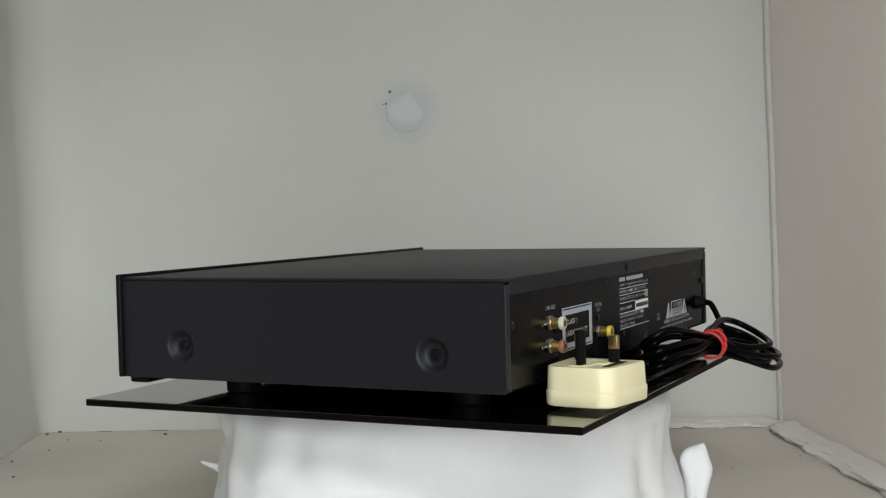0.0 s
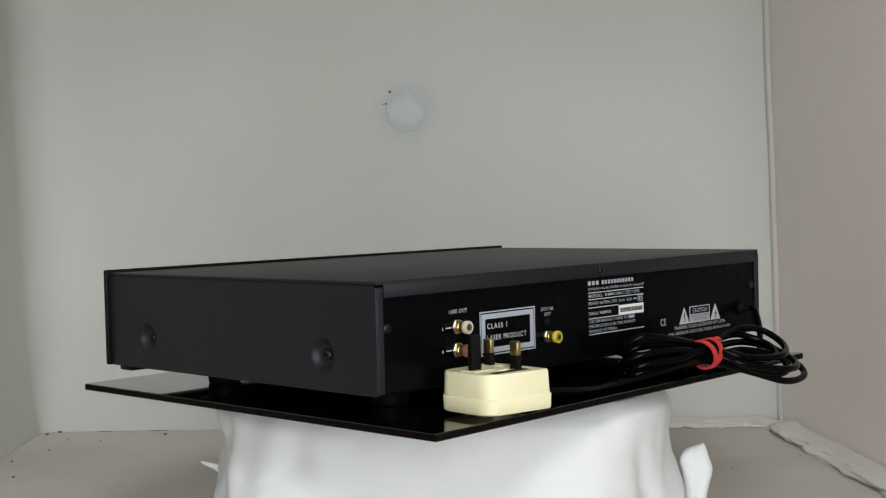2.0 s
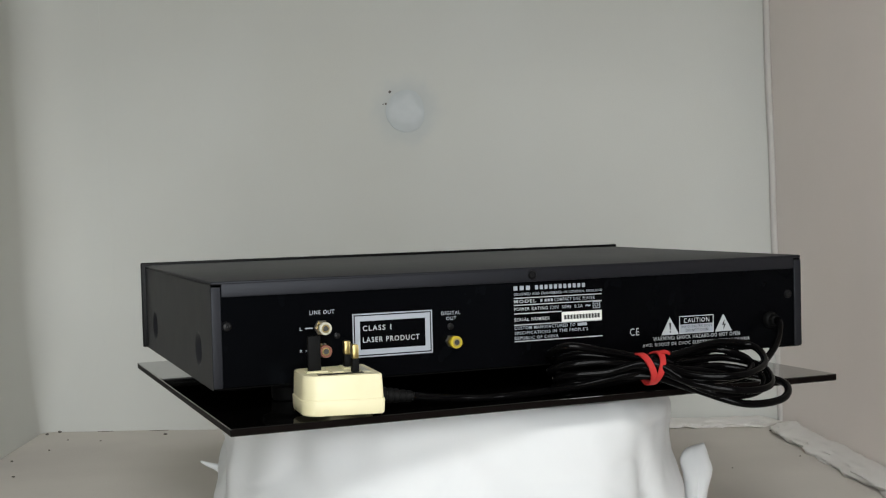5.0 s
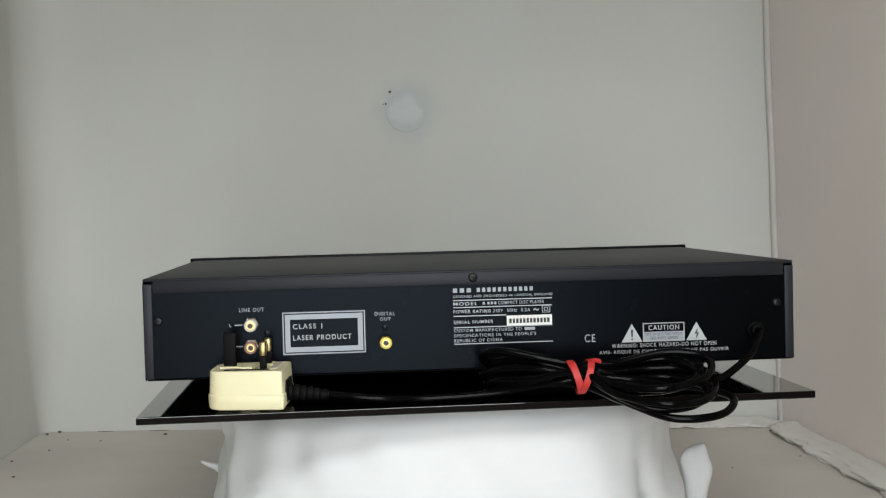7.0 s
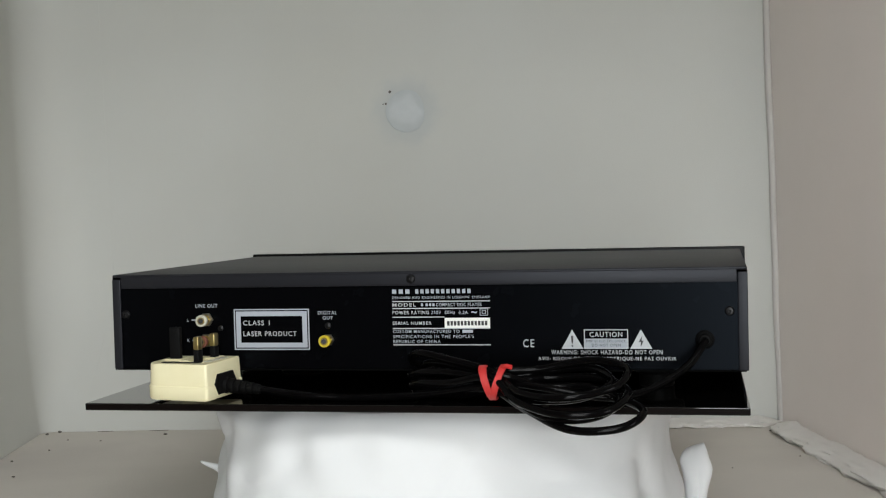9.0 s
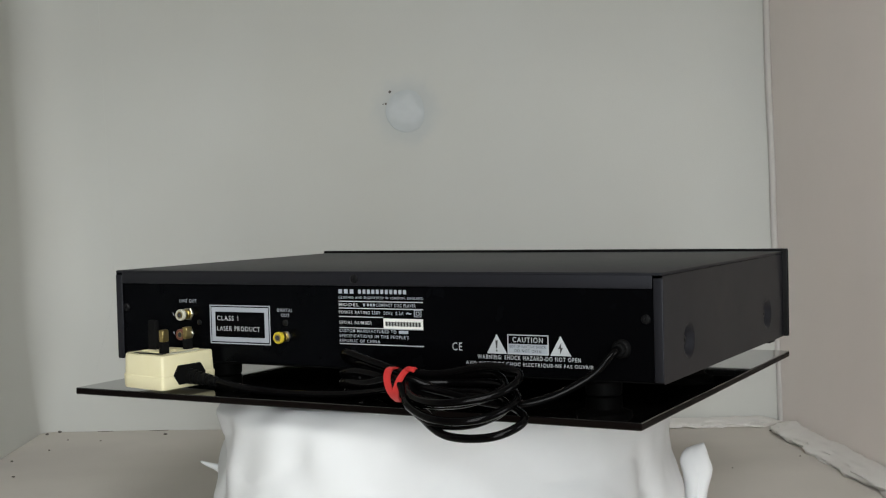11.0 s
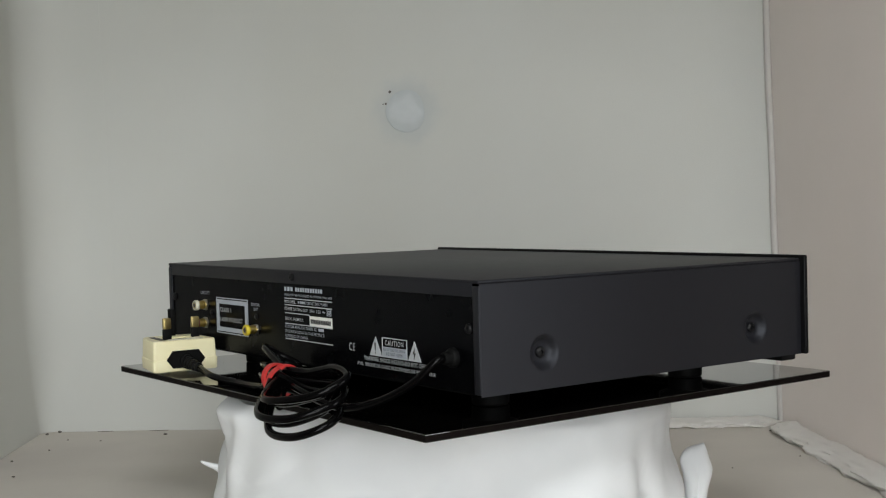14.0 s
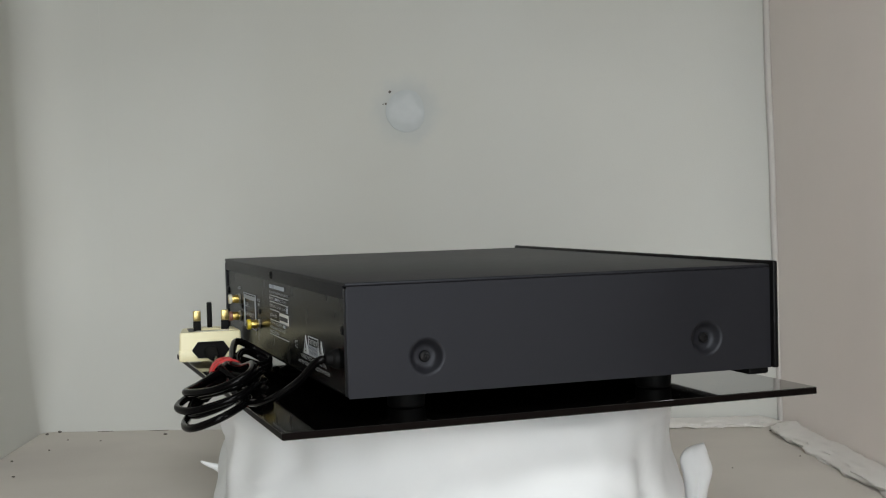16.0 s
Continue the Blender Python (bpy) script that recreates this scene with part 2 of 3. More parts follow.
bm = merge([box(-2.6, -0.45, -3.1, -3.0, -0.06, 2.66), box(0.75, 2.6, -3.1, -3.0, -0.06, 2.66),
            box(-0.45, 0.75, -3.1, -3.0, -0.06, 0.12), box(-0.45, 0.75, -3.1, -3.0, 2.15, 2.66)])
structure("room_wall_south", bm, ROOM, "plain painted room wall with a window opening", "wall")

# a soft round patch in the back fabric
def on_back(x, z):
    """The point on the front of the back fabric at this place."""
    near = [v.co.y for v in wall_north.data.vertices if abs(v.co.x - x) < 0.008 and abs(v.co.z - z) < 0.008]
    return Vector((x, min(near), z))


PATCH_CLOTH = material("patch_cloth", (0.675, 0.70, 0.71), 0.9, spec=0.1, var=0.05, scale=90, translucent=0.3, stain=(0.65, 0.675, 0.68), stain_scale=60.0)
pz = on_back(-0.0420, ZP + 0.2343)
patch = structure("round_patch", lathe([(0.0240, -0.004), (0.0236, 0.0003), (0.0215, 0.0007), (0.0170, 0.0011), (0.0120, 0.0012), (0.0030, 0.0011)], pz, "y", 48), PATCH_CLOTH,
                  "pale round patch on the soiled back fabric", "patch", True)


def soiled_ring(m, centre, inner, outer, colour, at_centre=0.65, outside=0.0):
    """A faint grubby ring in the weave around the patch."""
    n, l = m.node_tree.nodes, m.node_tree.links
    b = next(x for x in n if x.type == "BSDF_PRINCIPLED")
    old = b.inputs["Base Color"].links[0].from_socket
    co = n.new("ShaderNodeTexCoord")
    wob = n.new("ShaderNodeTexNoise")
    wob.inputs["Scale"].default_value = 55
    l.new(co.outputs["Object"], wob.inputs["Vector"])
    dist = n.new("ShaderNodeVectorMath")
    dist.operation = "DISTANCE"
    l.new(co.outputs["Object"], dist.inputs[0])
    dist.inputs[1].default_value = centre
    add = n.new("ShaderNodeMath")
    add.operation = "MULTIPLY_ADD"
    l.new(wob.outputs["Fac"], add.inputs[0])
    add.inputs[1].default_value = 0.022
    l.new(dist.outputs["Value"], add.inputs[2])
    rng = n.new("ShaderNodeMapRange")
    rng.interpolation_type = "SMOOTHSTEP"
    rng.inputs["From Min"].default_value, rng.inputs["From Max"].default_value = inner, outer
    rng.inputs["To Min"].default_value, rng.inputs["To Max"].default_value = at_centre, outside
    l.new(add.outputs[0], rng.inputs["Value"])
    mix = n.new("ShaderNodeMix")
    mix.data_type = "RGBA"
    l.new(rng.outputs[0], mix.inputs["Factor"])
    l.new(old, mix.inputs["A"])
    mix.inputs["B"].default_value = (*colour, 1)
    l.new(mix.outputs["Result"], b.inputs["Base Color"])


soiled_ring(TENT, pz, 0.031, 0.058, (0.535, 0.565, 0.57))
soiled_ring(PATCH_CLOTH, pz, 0.022, 0.033, (0.565, 0.595, 0.597), 0.0, 1.0)
seam = [NE + Vector((-0.002, -0.002, 0)) + (UP + LEAN) * (i / 24) + Vector((0.0015 * noise.noise(Vector((i * 0.4, 0, 0))), 0, 0)) for i in range(25)]
structure("corner_seam", tube(seam, 0.0038, 12), TENT_SIDE, "stitched fabric seam in the tent corner", "trim", True)


def crumple(name, path, width, height, seed, label, inward):
    """Crinkled tape and fabric pressed into the edge between floor and wall."""
    pts = glide(path, 26)
    bm = bmesh.new()
    rows = []
    n = len(pts)
    for i, p in enumerate(pts):
        e = min(1.0, 6 * i / n, 6 * (n - 1 - i) / n)
        ring = []
        m = 16
        for j in range(m + 1):
            a = math.pi / 2 * j / m
            lump = 1 + 0.20 * noise.noise(Vector((i * 0.06, j * 0.16, seed))) + 0.20 * noise.noise(Vector((i * 0.2, j * 0.3, seed + 5))) + 0.10 * abs(noise.noise(Vector((i * 0.45, j * 0.8, seed + 8))))
            lump *= (0.55 + 0.65 * noise.noise(Vector((i * 0.05, 0, seed + 9))) ** 2 + 0.3) * max(e, 0.05)
            ring.append(bm.verts.new(p + Vector(inward) * (width * lump * math.cos(a) ** 0.8) + Vector((0, 0, 0.0006 + height * lump * math.sin(a) ** 0.8))))
        ring.append(bm.verts.new(p + Vector((0, 0, 0.0004))))
        rows.append(ring)
    for a, b in zip(rows, rows[1:]):
        for j in range(len(a)):
            bm.faces.new((a[j], b[j], b[(j + 1) % len(b)], a[(j + 1) % len(a)]))
    bm.faces.new(rows[0])
    bm.faces.new(rows[-1])
    return structure(name, bm, TAPE, label, "tape", True)


crumple("edge_tape", [NE + Vector((-0.006, -0.02, 0)), NE + Vector((-0.002, -0.10, 0)), NE + Vector((0.004, -0.20, 0)), NE + Vector((0.012, -0.34, 0)), NE + Vector((0.018, -0.46, 0))], 0.030, 0.0105, 2.0,
        "crinkled white tape along the fabric floor edge", (-1, 0, 0))
crumple("corner_tape", [NE + Vector((-0.002, -0.006, 0)), NE + Vector((-0.06, -0.003, 0)), NE + Vector((-0.11, 0.0, 0)), NE + Vector((-0.165, 0.003, 0))], 0.036, 0.0062, 7.0,
        "crumpled white tape in the tent corner", (-0.1, -1, 0))
crumple("hem_tape", [NE + Vector((-0.16, 0.003, 0)), NE + Vector((-0.22, 0.006, 0)), NE + Vector((-0.30, 0.010, 0))], 0.005, 0.008, 12.0,
        "white fabric hem along the back wall", (0, -1, 0))


def grit():
    """Dark crumbs and drawn hem shade on the floor, two marks on the back wall, in one mesh."""
    bms = []
    spots = [(-0.4580, 0.4360, 2.2, 1.0), (-0.4480, 0.4500, 2.2, 1.2), (-0.4240, 0.4000, 1.2, 1.0), (-0.4265, 0.3420, 1.3, 1.0), (-0.4470, 0.2870, 1.5, 1.0), (-0.4200, 0.2120, 1.5, 1.3), (-0.3209, 0.4200, 1.8, 1.4),
             # the two long dashes draw the shade in the gap at the back hem
             (-0.3950, 0.4490, 0.8, 14.0), (-0.3350, 0.4460, 0.8, 16.0), (0.2980, 0.4040, 2.4, 3.0), (0.3020, 0.3900, 1.5, 1.5), (0.3531, 0.3045, 2.0, 1.4), (0.3370, 0.3480, 1.8, 1.2),
             (0.3811, 0.1956, 2.4, 1.8), (0.3600, 0.2500, 1.0, 1.0), (0.2550, 0.1700, 0.9, 1.0), (0.3300, 0.2150, 0.9, 1.0), (-0.3850, 0.3900, 1.1, 1.0)]
    for k, (x, y, r, stretch) in enumerate(spots):
        b = bmesh.new()
        bmesh.ops.create_icosphere(b, subdivisions=1, radius=r * 0.001)
        for v in b.verts:
            v.co *= 1 + 0.4 * noise.noise(v.co * 900 + Vector((k, 0, 0)))
            v.co.x *= stretch
            v.co.z *= 0.6
        bmesh.ops.translate(b, verts=b.verts, vec=(x, y, FZ + 0.0012 + r * 0.0004))
        bms.append(b)
    for x, z, r in ((-0.0607, 0.2562, 1.8), (-0.0655, 0.2430, 1.3), (-0.0685, 0.2425, 0.9)):
        b = bmesh.new()
        bmesh.ops.create_icosphere(b, subdivisions=1, radius=r * 0.001)
        for v in b.verts:
            v.co.y *= 0.4
        bmesh.ops.translate(b, verts=b.verts, vec=on_back(x, ZP + z))
        bms.append(b)
    ob = new("grit", mesh_of("grit", merge(bms), SPECK))
    return tagged(ob, "small dark crumbs and two drawn hem shadows on the tent fabric", "grit", kind="stuff")


grit()


# ---- the cloth-covered stand ----
def stand():
    ob = thing("cloth_stand", (-0.004, 0, -0.1213), "white cotton cloth draped over a low round stand", "stand")
    bm = bmesh.new()
    seg, rows = 220, 44
    rings = []
    for j in range(rows + 1):
        k = j / rows
        z = -0.1205 + k * 0.1115
        ring = []
        for i in range(seg):
            a = 2 * math.pi * i / seg
            c, s = math.cos(a), math.sin(a)
            sup = (abs(c) ** 2.6 + abs(s) ** 2.6) ** (-1 / 2.6)
            r = 0.163 + 0.0215 * (1 - k) ** 1.1
            mid = -0.001 - 0.0075 * math.sin(math.pi * 0.8 * (1 - k))
            if k > 0.86:
                r -= 0.008 * ((k - 0.86) / 0.14) ** 2
            fold = noise.noise(Vector((c * 2.2, s * 2.2, k * 1.1))) * 0.010 + noise.noise(Vector((c * 5 + k * 2, s * 5, k * 2.5 + 4))) * 0.0045
            ridge = max(0.0, 1 - 7 * abs(noise.noise(Vector((c * 2.6 + 3, s * 2.6, k * 2.2)))))
            fold -= 0.0018 * ridge * ridge * (1 - 0.5 * k)
            turn = (a - math.radians(196) + math.pi) % (2 * math.pi) - math.pi
            shoulder = 0.017 * math.exp(-(turn / 0.30) ** 2) * max(0.0, min(1.0, (k - 0.62) / 0.3)) ** 1.5
            slack = 0.0016 * math.sin(38 * turn * (1 - 0.4 * k) + 7 * k) * math.exp(-((turn - 0.35) / 0.5) ** 2) * k
            fold += 0.0012 * noise.noise(Vector((c * 11, s * 11, k * 5 + 2)))
            deep = 0.006 * max(0, math.sin(9 * a + 3 * k)) ** 6 * (1 - k)
            r = (r + fold * (1.35 - k * 0.6) - deep + shoulder + slack) * (0.93 * sup + 0.07)
            ring.append(bm.verts.new((c * r + mid, s * r * 0.95, z + 0.003 * noise.noise(Vector((c * 3, s * 3, 9))) * k * (k < 0.9))))
        rings.append(ring)
    for a, b in zip(rings, rings[1:]):
        for i in range(seg):
            bm.faces.new((a[i], a[(i + 1) % seg], b[(i + 1) % seg], b[i]))
    bm.faces.new(rings[-1])
    bm.faces.new(rings[0])
    part("draped_cloth", bm, CLOTH, ob, "white cotton cloth with soft folds", smooth=True)
    f = bmesh.new()
    rings = []
    # left edge, right edge, height, thickness of the stiff standing fold
    rows = ((0.176, 0.191, -0.1205, 0.020), (0.1765, 0.1935, -0.0995, 0.017), (0.1755, 0.1985, -0.083, 0.015), (0.1740, 0.1970, -0.0745, 0.012),
            (0.1765, 0.1955, -0.0680, 0.009), (0.1805, 0.1945, -0.0645, 0.005))
    left = glide([(a, 0, z) for a, b, z, w in rows], 7)
    right = glide([(b, w, z) for a, b, z, w in rows], 7)
    for i, (p, q) in enumerate(zip(left, right)):
        k = i / (len(left) - 1)
        ring = []
        for j in range(28):
            a = 2 * math.pi * j / 28
            u, v = math.cos(a), math.sin(a)
            crease_in = 0.30 * math.exp(-((u - 0.15 + 0.5 * k) / 0.22) ** 2)
            lump = 1 + 0.16 * noise.noise(Vector((u * 1.7, v * 1.7, k * 2.5)))
            ring.append(f.verts.new((p.x + (q.x - p.x) * (0.5 + 0.5 * u), -0.016 + 0.016 * k + 0.5 * q.y * math.copysign(abs(v) ** 0.8, v) * (1 - crease_in) * lump, p.z + 0.002 * u * k)))
        rings.append(ring)
    for a, b in zip(rings, rings[1:]):
        for j in range(28):
            f.faces.new((a[j], a[(j + 1) % 28], b[(j + 1) % 28], b[j]))
    f.faces.new(rings[0])
    f.faces.new(rings[-1])
    part("cloth_fold", f, CLOTH, ob, "loose fold of white cloth standing up", True)
    fray = [tube(glide([(-0.168, 0.002, -0.0765), (-0.184, 0.003, -0.0745), (-0.1925, 0.004, -0.0710)], 6), 0.0055, 12, flat=0.6, ends=(1.4, 0.25)),
            tube(glide([(-0.182, 0.002, -0.0735), (-0.193, 0.003, -0.0705), (-0.2000, 0.005, -0.0680)], 6), 0.0021, 8, ends=(1.5, 0.35))]
    part("frayed_edge", merge(fray), CLOTH, ob, "frayed edge of the white cloth", True)
    return ob


stand()

# ---- what turns: disc, glass plate, player, power cord ----
disc = thing("turntable_disc", (0, 0, -0.0088), "grey metal disc of a turntable under the glass", "turntable")
part("disc", lathe([(0.135, 0.0), (0.14, 0.001), (0.14, 0.0045), (0.135, 0.0055)], (0, 0, -0.0088), seg=64), DISC, disc, smooth=True)

plate = thing("glass_plate", (0, 0, -0.0032), "black polished glass plate on a turntable", "plate")
top = part("plate", box(-0.2160, 0.2185, -0.1835, 0.1770, -0.0032, 0.0016, 0.0006, 4), GLASS, plate)
top.data.materials.append(EDGE)
top.matrix_local = Matrix.Rotation(radians(0.8), 4, "Z")
for poly in top.data.polygons:
    if abs(poly.normal.z) < 0.1:
        poly.material_index = 1

X0, X1, Y0, Y1, Z0, Z1 = -0.2138, 0.2212, -0.1414, 0.1415, 0.0178, 0.0850
DIMPLES = ((-0.0930, 0.0395), (0.0945, 0.0395))


def side_panel(player, x, sign):
    """A sheet side with two round dishes pressed in for the screws."""
    bm = bmesh.new()
    zs, ys = (Z0, Z1 - 0.0022), (Y0 + 0.0008, Y1)
    corner = [bm.verts.new((x, y, z)) for y, z in ((ys[0], zs[0]), (ys[1], zs[0]), (ys[1], zs[1]), (ys[0], zs[1]))]
    edges = [bm.edges.new((corner[i], corner[(i + 1) % 4])) for i in range(4)]
    seg, rims = 40, []
    for cy, cz in DIMPLES:
        rim = [bm.verts.new((x, cy + 0.0118 * math.cos(2 * math.pi * i / seg), cz + 0.0118 * math.sin(2 * math.pi * i / seg))) for i in range(seg)]
        edges += [bm.edges.new((rim[i], rim[(i + 1) % seg])) for i in range(seg)]
        rims.append((rim, cy, cz))
    bmesh.ops.triangle_fill(bm, use_beauty=True, use_dissolve=False, edges=edges)
    for rim, cy, cz in rims:
        last = rim
        for r, d in ((0.0116, 0.0), (0.0106, 0.0003), (0.0096, 0.0012), (0.0084, 0.0028), (0.0070, 0.0042), (0.0058, 0.0048), (0.0042, 0.0050)):
            ring = [bm.verts.new((x - sign * d, cy + r * math.cos(2 * math.pi * i / seg), cz + r * math.sin(2 * math.pi * i / seg))) for i in range(seg)]
            for i in range(seg):
                bm.faces.new((last[i], last[(i + 1) % seg], ring[(i + 1) % seg], ring[i]))
            last = ring
        bm.faces.new(last)
    # folded rear edge of the sheet
    me = bpy.data.meshes.new("scrap")
    bm.to_mesh(me)
    bm.free()
    flange = box(min(x - sign * 0.006, x + sign * 0.0002), max(x - sign * 0.006, x + sign * 0.0002), Y0, Y0 + 0.0014, Z0 + 0.001, Z1 - 0.0034, 0.0006, 3)
    inner = box(min(x - sign * 0.0064, x - sign * 0.0057), max(x - sign * 0.0064, x - sign * 0.0057), Y0 + 0.002, Y1 - 0.002, Z0 + 0.0005, Z1 - 0.004)
    bm = merge([flange, inner])
    bm.from_mesh(me)
    bpy.data.meshes.remove(me)
    panel = part("side_panel", bm, COVER, player, "dark grey powder-coated steel side", smooth=True)
    for cy, cz in DIMPLES:
        ax = "x" if sign > 0 else "-x"
        sc = lathe([(0.0034, 0.0), (0.0034, 0.0012), (0.0028, 0.0019), (0.0013, 0.0021), (0.0011, 0.0012), (0.0006, 0.0011)], (x - sign * 0.0050, cy, cz), ax, 20)
        part("screw", sc, SCREW, panel, "black countersunk screw", True)


def bar(x0, x1, z0, z1, y=-0.14075):
    return box(x0, x1, y, y + 0.0003, z0, z1)


def text(player, body, x0, x1, z0, z1, mat=None, y=-0.1408, name="printed_text", bold=0.009):
    """Lettering on the rear panel, fitted to its width and height."""
    cu = bpy.data.curves.new("letters", "FONT")
    cu.body = body
    cu.resolution_u = 3
    cu.offset = bold
    cu.space_character = 1.22
    tmp = new("letters", cu)
    bpy.context.view_layer.update()
    me = bpy.data.meshes.new_from_object(tmp.evaluated_get(bpy.context.evaluated_depsgraph_get()))
    bm = bmesh.new()
    bm.from_mesh(me)
    bpy.data.objects.remove(tmp)
    bpy.data.curves.remove(cu)
    bpy.data.meshes.remove(me)
    xs, ys = [v.co.x for v in bm.verts], [v.co.y for v in bm.verts]
    sx, sz = (x1 - x0) / (max(xs) - min(xs)), (z1 - z0) / (max(ys) - min(ys))
    ax, az = min(xs), min(ys)
    for v in bm.verts:
        v.co = Vector((x0 + (v.co.x - ax) * sx, y, z0 + (v.co.y - az) * sz))
    return part(name, bm, mat or INK, player)


def prism(points, y0, y1):
    bm = bmesh.new()
    f = [bm.verts.new((x, y0, z)) for x, z in points]
    b = [bm.verts.new((x, y1, z)) for x, z in points]
    bm.faces.new(f)
    bm.faces.new(b)
    for i in range(len(f)):
        j = (i + 1) % len(f)
        bm.faces.new((f[i], f[j], b[j], b[i]))
    return bm


def frame_bars(x0, x1, z0, z1, w, y=-0.14075):
    return merge([bar(x0, x1, z1 - w, z1, y), bar(x0, x1, z0, z0 + w, y), bar(x0, x0 + w, z0 + w, z1 - w, y), bar(x1 - w, x1, z0 + w, z1 - w, y)])


def rca_jack(player, x, z, mat, insulator, label, nut=0.0050):
    """Socket: six-sided nut, stepped metal barrel, coloured insert with a metal mouth."""
    jack = part("jack", lathe([(0.0030, 0.0), (0.0030, 0.0022), (0.0036, 0.0026), (0.0036, 0.0036), (0.0033, 0.0039), (0.0033, 0.0090), (0.0030, 0.0095)],
                              (x, -0.1402, z), "y", 28), mat, player, label, True)
    part("nut", lathe([(nut, 0.0), (nut, 0.0010), (nut * 0.9, 0.0015)], (x, -0.1402, z), "y", 6), NICKEL, jack, "thin six-sided metal nut")
    part("insulator", lathe([(0.0036, 0.0070), (0.0041, 0.0074), (0.0041, 0.0096), (0.0038, 0.0101), (0.0026, 0.0101), (0.0025, 0.0092)], (x, -0.1402, z), "y", 28), insulator, jack, "coloured plastic insert", True)
    part("mouth", lathe([(0.0024, 0.0060), (0.0024, 0.0103), (0.0017, 0.0103), (0.0016, 0.0099)], (x, -0.1402, z), "y", 20), BRASS, jack, smooth=True)
    part("contact_hole", lathe([(0.0017, 0.0), (0.0017, 0.0104), (0.0013, 0.01045)], (x, -0.1402, z), "y", 16), DARK_INK, jack)
    return jack


def cd_player():
    pl = thing("disc_player", (0.0037, 0, 0.0016), "dark grey steel disc player seen from behind, on black glass", "disc player")
    part("top_cover", box(X0, X1, Y0 - 0.0002, Y1, Z1 - 0.0022, Z1, 0.0010, 3), COVER, pl, "dark grey powder-coated steel top", True)
    part("rear_lip", box(X0 + 0.0065, X1 - 0.0065, Y0, Y0 + 0.0010, 0.0752, Z1 - 0.0013, 0.0004), COVER, pl, "dark grey folded lip of the cover", True)
    side_panel(pl, X0, -1)
    side_panel(pl, X1, 1)
    back = part("back_panel", box(X0 + 0.0015, X1 - 0.0015, Y0 + 0.0014, Y0 + 0.003, Z0 + 0.0012, 0.079, 0.0003), PANEL, pl, "black satin rear panel")
    part("base_plate", box(X0 + 0.0012, X1 - 0.0012, Y0 + 0.0014, Y1 - 0.001, Z0, Z0 + 0.0011, 0.0003), UNDER, pl)
    part("front_panel", box(-0.2172, 0.2252, Y1, 0.1452, Z0, 0.0871, 0.0011, 3), FRONT, pl, "black plastic front", True)
    part("front_lip", box(-0.2065, 0.2145, 0.129, 0.1445, Z0 - 0.0050, Z0 - 0.0001, 0.0016), FRONT, pl, smooth=True)
    for fx, fy in ((-0.153, -0.088), (0.161, -0.088), (-0.153, 0.088), (0.161, 0.088)):
        foot = lathe([(0.0108, 0.0), (0.0120, 0.0009), (0.0124, 0.0088), (0.0165, 0.0104), (0.0185, 0.0112), (0.0185, 0.0150), (0.0170, 0.0162)], (fx, fy, 0.0016), seg=32)
        part("foot", foot, RUBBER, pl, "round black rubber foot", True)
    for sx, sz in ((-0.2045, 0.0570), (0.2100, 0.0567), (0.0030, 0.0798)):
        dy = Y0 if sz > 0.075 else Y0 + 0.0014
        part("screw", lathe([(0.0031, 0.0), (0.0031, 0.0008), (0.0023, 0.0017), (0.0009, 0.0019), (0.0008, 0.0010), (0.0005, 0.0009)], (sx, dy, sz), "y", 20), SCREW, pl, "black panhead screw", True)
    # sockets
    rca_jack(pl, -0.1442, 0.0530, GOLD, PALE, "gold-plated line socket with pale insert")
    rca_jack(pl, -0.1444, 0.0386, GOLD, RED, "gold-plated line socket with red insert")
    rca_jack(pl, -0.0562, 0.0388, GOLD, YELLOW, "gold-plated digital socket with yellow insert", 0.0042)
    part("screw", lathe([(0.0022, 0.0), (0.0022, 0.0007), (0.0014, 0.0013)], (-0.0563, -0.1400, 0.0484), "y", 16), SCREW, pl, smooth=True)
    part("screw", lathe([(0.0020, 0.0), (0.0020, 0.0007), (0.0012, 0.0012)], (-0.1340, -0.1400, 0.0470), "y", 16), SCREW, pl, smooth=True)
    # lettering
    text(pl, "LINE OUT", -0.1519, -0.1356, 0.0614, 0.0640, INK_GREY)
    text(pl, "L", -0.1585, -0.1570, 0.0518, 0.0538, INK_GREY)
    text(pl, "R", -0.1587, -0.1571, 0.0377, 0.0397, INK_GREY)
    part("printed_line", merge([bar(-0.1550, -0.1500, 0.0525, 0.0533), bar(-0.1550, -0.1500, 0.0384, 0.0391)]), INK_GREY, pl)
    text(pl, "DIGITAL", -0.0629, -0.0495, 0.0562, 0.0586, INK_GREY)
    text(pl, "OUT", -0.0596, -0.0524, 0.0527, 0.0550, INK_GREY)
    lab = part("warning_label", frame_bars(-0.1222, -0.0710, 0.0337, 0.0586, 0.0033), INK_GREY, pl, "pale framed laser class label")
    part("label_border", frame_bars(-0.1238, -0.0694, 0.0321, 0.0602, 0.0008), INK_GREY, lab)
    text(pl, "CLASS 1", -0.1171, -0.0978, 0.0490, 0.0524)
    text(pl, "LASER PRODUCT", -0.1171, -0.0786, 0.0415, 0.0449)
    # maker's block: the maker's name and model code are plain bars
    xs = -0.0105
    part("maker_bar", merge([bar(xs + i * 0.0046, xs + i * 0.0046 + 0.0028, 0.0698, 0.0726) for i in range(3)]), INK_GREY, pl)
    part("maker_bar", merge([bar(0.0055 + i * 0.00355, 0.0055 + i * 0.00355 + 0.0021, 0.0698, 0.0726) for i in range(11)]), INK_GREY, pl)
